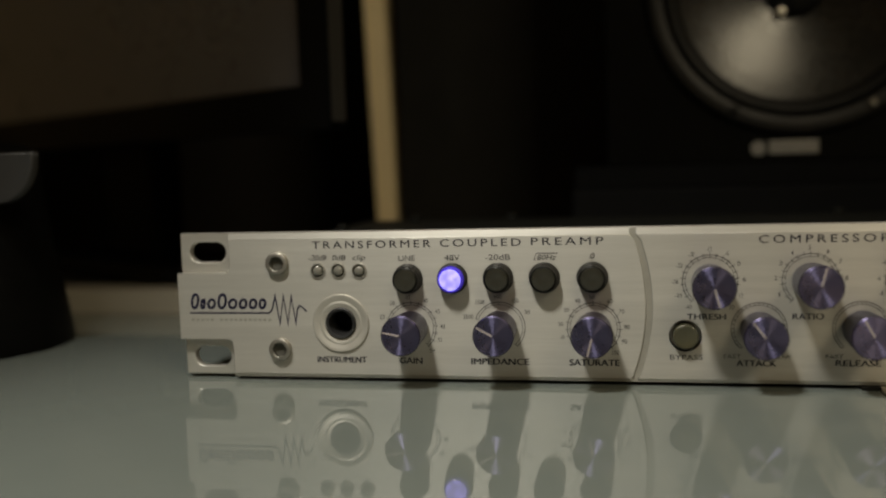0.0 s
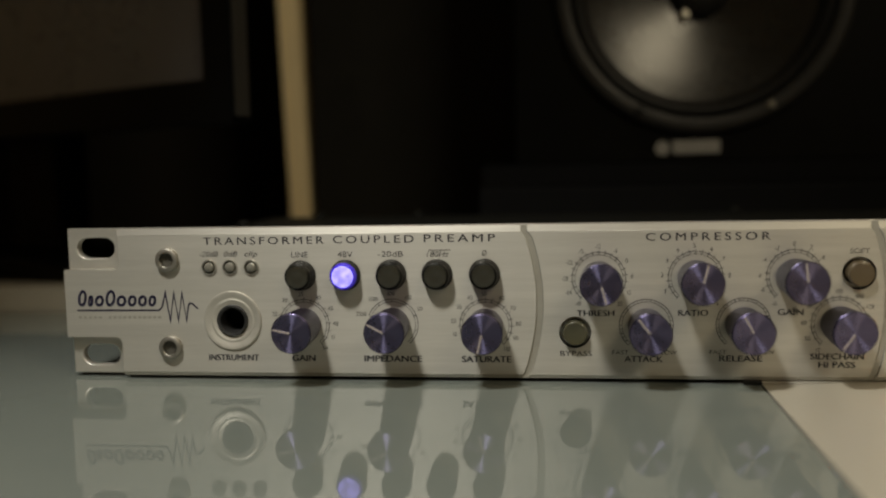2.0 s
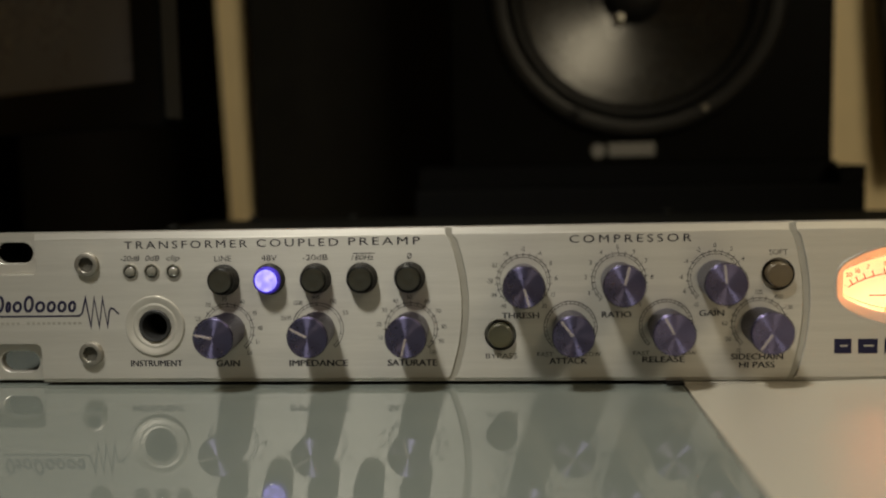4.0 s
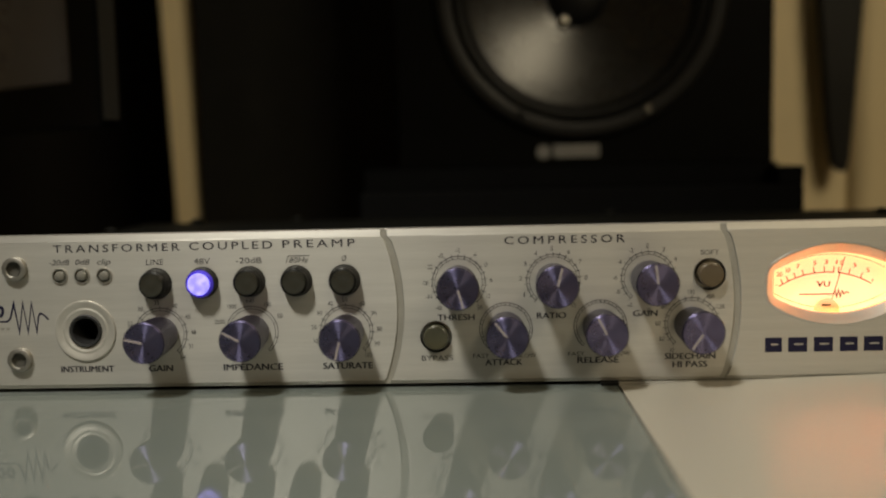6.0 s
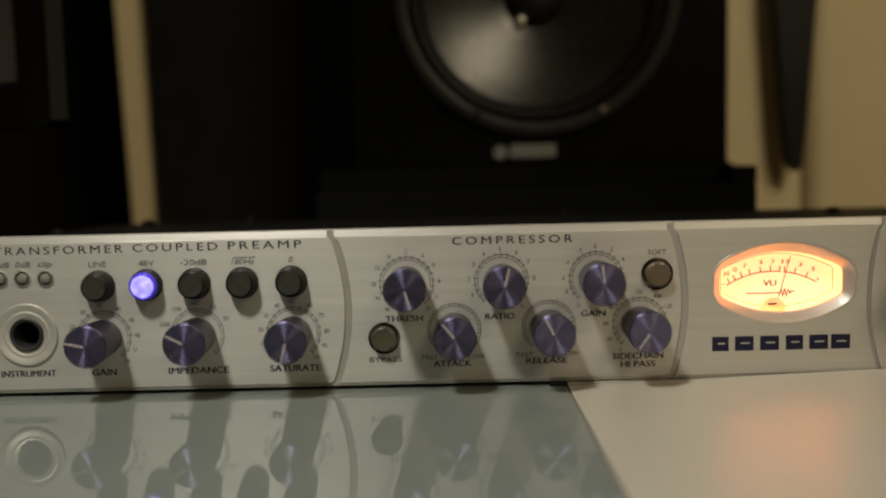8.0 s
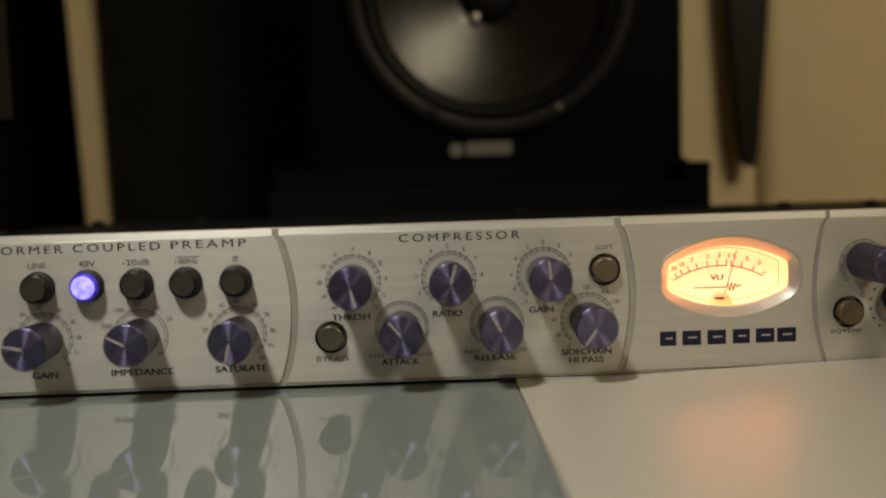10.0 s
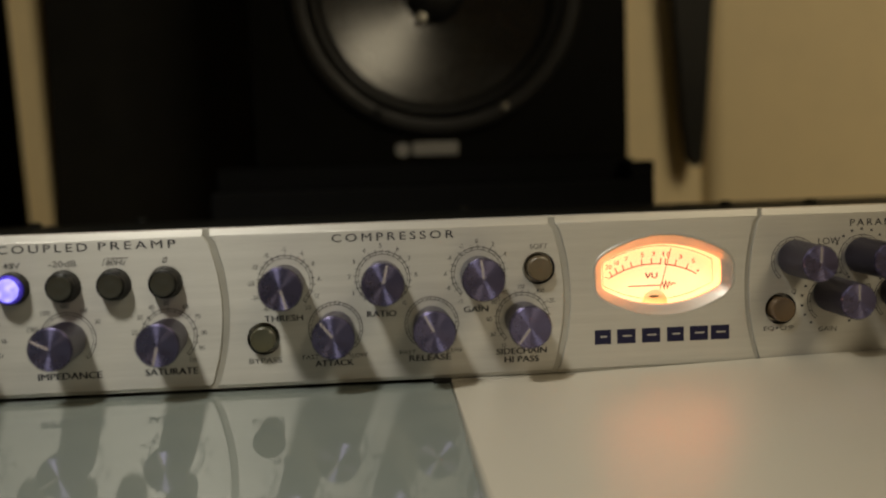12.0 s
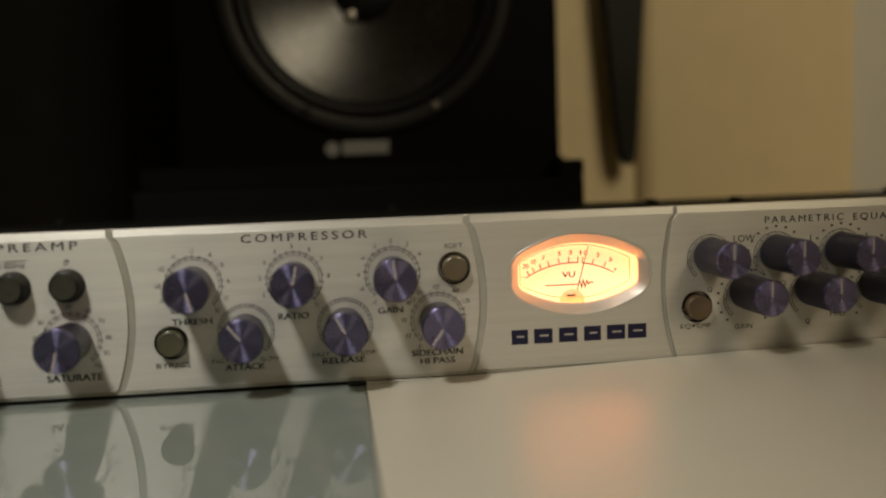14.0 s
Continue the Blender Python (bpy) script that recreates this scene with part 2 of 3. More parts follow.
def zigzag(bm, points, width, y=PRINT):
    """A line with sharp, mitred turns."""
    row = []
    for i, p in enumerate(points):
        q = Vector(p)
        ins = (q - Vector(points[i - 1])).normalized() if i else None
        out = (Vector(points[i + 1]) - q).normalized() if i + 1 < len(points) else None
        ins, out = ins or out, out or ins
        n1, n2 = Vector((-ins.y, ins.x)), Vector((-out.y, out.x))
        m = (n1 + n2) / max(1 + n1.dot(n2), 0.07) * width / 2
        row.append((bm.verts.new((q.x + m.x, y, q.y + m.y)), bm.verts.new((q.x - m.x, y, q.y - m.y))))
    for (a, b), (c, d) in zip(row, row[1:]):
        bm.faces.new((a, b, d, c))
    return bm


def arc(x, z, r, a0, a1, steps=40):
    return [(x + r * math.cos(radians(a0 + (a1 - a0) * i / steps)), z + r * math.sin(radians(a0 + (a1 - a0) * i / steps))) for i in range(steps + 1)]


def merge(bm, other):
    me = bpy.data.meshes.new("passing")
    other.to_mesh(me)
    other.free()
    bm.from_mesh(me)
    bpy.data.meshes.remove(me)
    return bm


# ---- the room ----
def room():
    def wall(name, *a):
        tagged(part(name, boxed(*a), WALL), "cream plastered room wall", "wall", kind="structure")
    wall("wall_north", 3.0, 250, 30, 42, -75, 165)
    wall("wall_alcove", -200, 10, 46, 58, -75, 165)
    wall("wall_jamb", 3.0, 10, 42, 46, -75, 165)
    bm = bmesh.new()
    rows = [(-1.05, 28.4, -75), (-1.34, 28.4, 3.2), (-1.74, 28.4, 16.0), (-3.15, 28.4, 60.0), (-3.15, 28.4, 165)]
    loops = [[bm.verts.new((x + dx, y + dy, z)) for dx, dy in ((0.06, 0), (1.12, 0), (1.18, 0.06), (1.18, 2.4), (0, 2.4), (0, 0.06))] for x, y, z in rows]
    for p, q in zip(loops, loops[1:]):
        for i in range(6):
            bm.faces.new((p[i], p[(i + 1) % 6], q[(i + 1) % 6], q[i]))
    bm.faces.new(loops[0]), bm.faces.new(loops[-1])
    tagged(part("trim", bm, WALL), "cream painted upright post beside the alcove", "trim", kind="structure")
    wall("wall_south", -200, 250, -262, -250, -75, 165)
    wall("wall_west", -212, -200, -262, 58, -75, 165)
    wall("wall_east", 250, 262, -262, 58, -75, 165)
    tagged(part("floor", boxed(-212, 262, -262, 58, -85, -75), FLOOR), "dark wooden room floor", "floor", kind="structure")
    tagged(part("ceiling", boxed(-212, 262, -262, 58, 165, 175), CEILING), "plain white room ceiling", "ceiling", kind="structure")
    # the pier that stands out of the wall, with a rounded corner
    bm = boxed(35.3, 47.6, 22.5, 29.9, -75, 165)
    up = [e for e in bm.edges if abs(e.verts[0].co.z - e.verts[1].co.z) > 1 and e.verts[0].co.y < 25]
    bmesh.ops.bevel(bm, geom=up, offset=1.1, segments=6, affect="EDGES", profile=0.5)
    tagged(part("wall_pier", bm, WALL, smooth=True), "cream plastered wall pier with a rounded corner", "wall", kind="structure")
    tagged(part("wall_recess", boxed(30.5, 35.6, 23.3, 29.95, -75, 165), WALL), "cream plastered recess beside the pier", "wall", kind="structure")
    tagged(part("wall_return", boxed(47.7, 70, 25.5, 29.9, -75, 165), CEILING), "pale grey wall beside the cream pier", "wall", kind="structure")


room()


def desk():
    t = thing("desk", (20, -5, -75), "white laminate desk with an inset grey-green glass panel", "desk")
    gx, gy = 20.12, 12.1
    # front laminate raised rightwards to hide the plate's bottom edge from the camera
    bm = bmesh.new()
    rows = [(gx + 0.03, 0.02), (22.4, 0.085), (29.0, 0.29), (36.0, 0.50), (48.0, 0.66), (110, 0.75)]
    loops = [[bm.verts.new(p) for p in ((x, -60, -2.5), (x, -60, z), (x, -0.10, z), (x, -0.07, z - 0.03), (x, -0.07, -2.5))] for x, z in rows]
    for p, q in zip(loops, loops[1:]):
        for i in range(5):
            bm.faces.new((p[i], p[(i + 1) % 5], q[(i + 1) % 5], q[i]))
    bm.faces.new(loops[0]), bm.faces.new(loops[-1])
    part("desktop", bm, WHITE_TOP, t, "white satin laminate top")
    part("rear_top", boxed(gx + 0.03, 110, -0.05, 22.3, -2.5, 0.085, bevel=0.02), WHITE_TOP, t)
    part("rear_rail", boxed(-70, gx - 0.02, gy + 0.05, 21.7, -2.5, 0.05, bevel=0.05), WHITE_TOP, t, "white rail behind the glass")
    part("glass_panel", boxed(-70, gx, -60, gy, -0.6, 0.0, bevel=0.04), GLASS_TOP, t, "glossy grey-green glass panel")
    part("glass_bed", boxed(-70, gx, -60, gy, -2.5, -0.62), GLASS_EDGE, t)
    part("rear_ledge", boxed(-70, 1.7, gy + 0.08, 14.4, 0.06, 1.0, bevel=0.06), WHITE_TOP, t, "raised white ledge behind the glass")
    # shelf added to carry the monitor stand, black so the area reads dark
    part("rear_shelf", boxed(-70, -3.4, 21.75, 43.0, -2.5, 0.0, bevel=0.05), BLACK_CASE, t, "black shelf behind the desk")
    for x in (-66, 102):
        for y in (-56, 15):
            part("leg", boxed(x, x + 5, y, y + 5, -75, -2.5, bevel=0.3), WHITE_TOP, t)


desk()

# ---- the rack preamplifier ----
Z0, Z1 = 0.115, 4.485
preamp = thing("rack_preamp", (24, 6, 0), "silver brushed aluminium rack preamp with violet knobs and a lit meter", "preamplifier")
VU = (26.15, 2.74)
KNOBS_LOW = [(7.30, 1.65), (9.90, 1.66), (12.57, 1.64)]
BUTTONS = [(7.24, 3.08), (8.56, 3.09), (9.89, 3.09), (11.21, 3.09), (12.56, 3.09)]
COMP_BUTTONS = [(15.08, 1.44), (22.65, 3.07), (29.47, 1.65)]
LEDS = [(4.50, 3.34), (5.13, 3.34), (5.77, 3.33)]
JACK = (5.15, 1.77)


def groove(top, mid, shift):
    """The points of a curved joint from the top edge to the bottom one."""
    pts = []
    for i in range(25):
        s = i / 24
        z = Z1 + 0.02 - s * (Z1 - Z0 + 0.04)
        pts.append((top + (mid - top) * (1 - (2 * s - 1) ** 2) + shift, z))
    return pts


def barrel(cx, cz, hw, hh, side, steps=24):
    """The meter's outline: upright short sides, bowed top and bottom."""
    pts = []
    def bow(s):
        # s from -1 to 1 across, height of the bow
        k = 1 - abs(s) ** 2.0
        return side + (hh - side) * k
    for i in range(steps + 1):
        s = 1 - 2 * i / steps
        pts.append((cx + hw * s, cz + bow(s)))
    for i in range(steps + 1):
        s = -1 + 2 * i / steps
        pts.append((cx + hw * s, cz - bow(s)))
    return pts


def faceplate():
    ear = 1.70
    def notched(left, top, bottom):
        r = 0.18
        pts = [(left, 1.25), (left, 3.28)]
        corner = [(ear - r + r * math.sin(radians(a)), 3.28 + r - r * math.cos(radians(a))) for a in range(0, 91, 15)]
        pts += corner + [(ear, top)]
        low = [(ear - r + r * math.cos(radians(a)), 1.25 - r + r * math.sin(radians(a))) for a in range(0, 91, 15)]
        return pts, [(ear, bottom)] + low
    face = part("faceplate", plate([(0.0, Z0), (48.26, Z0), (48.26, Z1), (0.0, Z1)],
                [slot(0.28, 1.47, 3.59, 4.21), slot(0.28, 1.48, 0.36, 0.99), ring_points(*JACK, 0.5), barrel(*VU, 1.8, 1.0, 0.42)], 0.30, 0.58, 0.02),
                ALU_EDGE, preamp, "brushed aluminium faceplate with slotted ears")
    up, low = notched(-0.02, Z1, Z0)
    hole_list = [ring_points(x, z, 0.44) for x, z in BUTTONS + COMP_BUTTONS] + [ring_points(x, z, 0.21) for x, z in LEDS] + [ring_points(*JACK, 0.52)]
    meter = barrel(*VU, 1.92, 1.10, 0.46)
    # the floor of the joints
    part("joint_floor", plate(up + [(48.26, Z1 - 0.03), (48.26, Z0 + 0.02)] + low, hole_list + [meter], 0.05, 0.30), GROOVE, face)
    # four front panels with curved joints between them
    zt, zb = Z1 - 0.19, Z0 + 0.10
    joints = [(13.68, 14.11, 0.19), (23.02, 23.42, 0.19), (28.86, 28.50, 0.12)]
    def cut(pts):
        return [p for p in pts if zb < p[1] < zt]
    for k in range(4):
        if k == 0:
            left = low + up
            left = [(x, min(max(z, zb), zt)) for x, z in left]
        else:
            t, m, w = joints[k - 1]
            side = cut(groove(t, m, w / 2))
            left = [(t + w / 2, zb)] + side[::-1] + [(t + w / 2, zt)]
        if k == 3:
            right = [(48.26, zt), (48.26, zb)]
        else:
            t, m, w = joints[k]
            side = cut(groove(t, m, -w / 2))
            right = [(t - w / 2, zt)] + side + [(t - w / 2, zb)]
        lo, hi = min(p[0] for p in left), max(p[0] for p in right)
        inner = [h for h in hole_list if lo < h[0][0] < hi]
        if k == 2:
            inner.append(meter)
        part("front_panel", plate(left + right, inner, 0.0, 0.06, 0.012), ALU, face)
        # chamfers above and below
        x0 = ear if k == 0 else joints[k - 1][0] + joints[k - 1][2] / 2
        x1 = 48.26 if k == 3 else joints[k][0] - joints[k][2] / 2
        for rows in ([(0.0, zt), (0.036, Z1), (0.29, Z1), (0.29, zt)], [(0.0, zb), (0.06, Z0), (0.29, Z0), (0.29, zb)]):
            bm = bmesh.new()
            a = [bm.verts.new((x0, y, z)) for y, z in rows]
            b = [bm.verts.new((x1, y, z)) for y, z in rows]
            for i in range(4):
                bm.faces.new((a[i], a[(i + 1) % 4], b[(i + 1) % 4], b[i]))
            bm.faces.new(a), bm.faces.new(b[::-1])
            part("chamfer", bm, ALU, face)
    return face


face = faceplate()


def lettering(text, x0, x1, z, h, **k):
    mat = k.pop("mat", INK)
    return part("lettering", words(text, x0, x1, z, h, **k), mat, face)


def print_front():
    lettering("TRANSFORMER", 4.35, 7.95, 4.00, 0.215, spacing=1.35, bold=0.003)
    lettering("COUPLED", 8.22, 10.56, 4.01, 0.215, spacing=1.35, bold=0.003)
    lettering("PREAMP", 10.85, 12.87, 4.02, 0.215, spacing=1.35, bold=0.003)
    lettering("COMPRESSOR", 17.02, 20.33, 4.00, 0.215, spacing=1.4, bold=0.003)
    lettering("PARAMETRIC", 31.45, 33.78, 3.91, 0.19, spacing=1.35, bold=0.003)
    lettering("EQUALIZER", 34.08, 36.15, 3.90, 0.19, spacing=1.35, bold=0.003)
    for s, a, b in (("-20dB", 4.22, 4.79), ("0dB", 4.96, 5.37), ("clip", 5.58, 5.97)):
        lettering(s, a, b, 3.65, 0.155, shear=0.25)
    for s, a, b in (("LINE", 6.98, 7.47), ("48V", 8.34, 8.79), ("-20dB", 9.52, 10.25)):
        lettering(s, a, b, 3.61, 0.16)
    lettering("80Hz", 11.02, 11.56, 3.60, 0.15, shear=0.25)
    part("lettering", stroke(bmesh.new(), [(10.93, 3.59), (10.99, 3.79), (11.60, 3.79)], 0.022), INK, face)
    lettering("\u00d8", 12.50, 12.63, 3.62, 0.16, shear=0.2)
    lettering("INSTRUMENT", 4.37, 5.89, 0.58, 0.175, bold=0.01)
    for s, a, b in (("GAIN", 6.90, 7.58), ("IMPEDANCE", 9.04, 10.72), ("SATURATE", 11.87, 13.27)):
        lettering(s, a, b, 0.57, 0.18, bold=0.01)
    lettering("BYPASS", 14.66, 15.54, 0.77, 0.145)
    lettering("SOFT", 22.40, 22.90, 3.61, 0.135)
    for s, a, b, z in (("THRESH", 15.12, 16.15, 1.90), ("RATIO", 17.89, 18.69, 1.91), ("GAIN", 20.54, 21.21, 1.93), ("ATTACK", 16.43, 17.47, 0.61),
                       ("RELEASE", 19.0, 20.14, 0.64), ("SIDECHAIN", 21.41, 22.80, 0.71), ("HI PASS", 21.63, 22.58, 0.48)):
        lettering(s, a, b, z, 0.165, bold=0.008)
    for a, b, c, d, z in ((16.10, 16.55, 17.36, 17.86, 0.82), (18.75, 19.20, 20.0, 20.47, 0.84)):
        lettering("FAST", a, b, z, 0.12)
        lettering("SLOW", c, d, z, 0.12)
    lettering("EQ", 28.98, 29.28, 1.05, 0.12)
    lettering("CMP", 29.45, 29.85, 1.05, 0.12)
    bm = bmesh.new()
    bm.faces.new([bm.verts.new(p) for p in ((29.33, PRINT, 1.06), (29.33, PRINT, 1.16), (29.41, PRINT, 1.11))])
    part("lettering", bm, INK, face)
    lettering("LOW", 30.54, 31.17, 3.42, 0.19)
    lettering("Q", 29.78, 29.91, 2.06, 0.14)
    lettering("Q", 32.66, 32.80, 1.0, 0.14)
    lettering("GAIN", 30.56, 31.08, 0.96, 0.14)
    lettering("FREQ", 31.55, 32.08, 2.13, 0.14)
    lettering("MID", 33.40, 33.86, 1.17, 0.14)
    for x in (32.81, 34.48):
        part("lettering", stroke(bmesh.new(), [(x, 3.31), (x, 3.53)], 0.03), INK, face)
    # the maker's mark: plain bars, a rule and a pulse line
    for a, b, z, h in ((0.36, 0.62, 2.19, 0.42), (0.68, 0.84, 2.19, 0.28), (0.90, 1.17, 2.19, 0.28), (1.23, 1.52, 2.19, 0.42), (1.58, 1.87, 2.19, 0.28), (1.93, 2.19, 2.19, 0.28),
                       (2.25, 2.51, 2.19, 0.28), (2.57, 2.80, 2.19, 0.28)):
        ring = [(x + (y - z) * 0.14, y) for x, y in ring_points((a + b) / 2, z + h * 0.57, (b - a) / 2 - 0.03, h * 0.57 - 0.03, 24)]
        part("maker_mark", zigzag(bmesh.new(), ring + ring[:2], 0.085), NAVY, face)
    pulse = [(0.34, 2.07), (2.90, 2.07), (3.00, 2.16), (3.12, 2.58), (3.24, 1.76), (3.38, 2.58), (3.49, 1.76), (3.63, 2.58), (3.74, 1.76), (3.81, 2.2), (3.87, 2.29), (3.95, 2.26), (4.10, 2.11)]
    part("maker_mark", zigzag(bmesh.new(), pulse, 0.05), NAVY, face)
    for i in range(17):
        x = 0.38 + 0.155 * i
        if i != 5:
            part("tagline_bar", stroke(bmesh.new(), [(x, 1.86), (x + 0.10, 1.86)], 0.075), GROOVE, face)
    # the model's name as six plain dark blocks
    for a, b in ((24.17, 24.63), (24.80, 25.32), (25.50, 26.02), (26.21, 26.69), (26.86, 27.38), (27.46, 27.99)):
        block = [(a, 0.865), (b, 0.865), (b, 1.27), (a, 1.27)]
        hole = slot(a + 0.15, b - 0.10, 1.055, 1.10, 4)
        part("model_mark", plate(block, [hole], PRINT, PRINT + 0.005), NAVY, face)


print_front()


def knob_meshes(long=1.43, tip=0.572):
    side = [(0.49, 0.0), (0.50, -0.05), (0.505, -0.12), (tip - 0.005, -long + 0.08), (tip, -long + 0.04), (tip - 0.025, -long + 0.02)]
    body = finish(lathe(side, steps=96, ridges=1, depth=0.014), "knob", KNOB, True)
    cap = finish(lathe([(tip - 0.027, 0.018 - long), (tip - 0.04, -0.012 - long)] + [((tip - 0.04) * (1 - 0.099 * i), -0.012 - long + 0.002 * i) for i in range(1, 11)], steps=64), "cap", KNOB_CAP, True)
    pointer = finish(boxed(0.03, tip - 0.045, -0.022 - long, 0.012 - long, -0.026, 0.026), "pointer", POINTER)
    return body, cap, pointer


SHORT, LONG = knob_meshes(), knob_meshes(1.60, 0.495)


def knob(x, z, angle, shapes=SHORT):
    BODY, CAP, POINT = shapes
    k = part("knob", BODY, None, preamp, at=(x, -0.01, z))
    part("cap", CAP, None, k, "spun violet metal cap", at=(x, -0.01, z))
    p = new("pointer", POINT)
    p.matrix_basis = Matrix.Translation(Vector((x, -0.01, z)) * CM) @ Matrix.Rotation(radians(-angle), 4, "Y")
    hang(p, k)
    return k


def dial(x, z, numerals=(), a0=228, a1=-48, r=0.735, outer=True, ticks=12, bars=0):
    bm = bmesh.new()
    stroke(bm, arc(x, z, r, a0, a1), 0.020)
    stroke(bm, arc(x, z, r - 0.075, a0, a1), 0.014)
    for i in range(ticks + 1):
        a = radians(a0 + (a1 - a0) * i / ticks)
        stroke(bm, [(x + (r - 0.09) * math.cos(a), z + (r - 0.09) * math.sin(a)), (x + (r + (0.06 if outer else 0)) * math.cos(a), z + (r + (0.06 if outer else 0)) * math.sin(a))], 0.018, PRINT - 0.002)
    for i in range(bars):
        a = radians(a0 + (a1 - a0) * i / (bars - 1))
        cx, cz = x + (r + 0.17) * math.cos(a), z + (r + 0.16) * math.sin(a)
        stroke(bm, [(cx - 0.038, cz), (cx + 0.038, cz)], 0.06)
    part("dial_scale", bm, FAINT, face)
    for text, a in numerals:
        w = sum(0.03 if c in "1-." else 0.075 for c in text)
        cx, cz = x + (r + 0.15 + w * 0.28) * math.cos(radians(a)), z + (r + 0.16) * math.sin(radians(a))
        part("numeral", words(text, cx - w / 2, cx + w / 2, cz - 0.06, 0.125), FAINT, face)


def controls():
    scales = {
        "gain": [("22", 160), ("30", 127), ("35", 95), ("40", 62), ("45", 32), ("48", 2), ("51", -24), ("54", -50)],
        "impedance": [("2500", 160), ("1500", 125), ("600", 92), ("150", 60), ("50", 30)],
        "saturate": [("10", 197), ("20", 172), ("30", 144), ("40", 118), ("50", 92), ("60", 60), ("70", 33), ("80", 3), ("90", -24), ("100", -50)],
        "thresh": [("-40", 232), ("-34", 206), ("-28", 180), ("-22", 150), ("-18", 122), ("-12", 91), ("-6", 60), ("0", 33), ("6", 4), ("12", -26), ("20", -52)],
        "ratio": [("1", 205), ("2", 175), ("3", 148), ("4", 122), ("5", 92), ("6", 62), ("7", 35), ("8", 4), ("10", -52)],
        "makeup": [("-10", 236), ("-8", 204), ("-6", 178), ("-4", 149), ("-2", 120), ("0", 91), ("2", 62), ("4", 35), ("10", -54), ("dB", 270)],
        "hipass": [("10", 234), ("30", 207), ("60", 178), ("80", 146), ("90", 122), ("100", 91), ("400", 58), ("1.2K", 32)],
    }
    dial(*KNOBS_LOW[0], scales["gain"], ticks=16)
    dial(*KNOBS_LOW[1], scales["impedance"], ticks=6, a0=160, outer=False)
    dial(*KNOBS_LOW[2], scales["saturate"], ticks=18)
    for (x, z), a in zip(KNOBS_LOW, (168, 152, -104)):
        knob(x, z, a)
    for x, z, a, key in ((15.74, 2.96, -75, "thresh"), (18.36, 2.97, 76, "ratio"), (20.97, 2.99, 96, "makeup"), (17.03, 1.64, 128, None), (19.65, 1.67, 118, None), (22.16, 1.69, -126, "hipass")):
        dial(x, z, scales[key] if key else (), outer=bool(key), ticks=28 if not key else 20)
        knob(x, z, a)
    for i in range(5):
        x = 29.86 + 1.93 * i
        dial(x, 3.0, r=0.66, outer=False, bars=0 if i == 0 else 15)
        knob(x, 3.08, 90, LONG)
        dial(x + 1.04, 1.84, r=0.66, outer=False, bars=15 if i % 2 == 0 else 0)
        knob(x + 1.04, 2.03, 90, LONG)


controls()


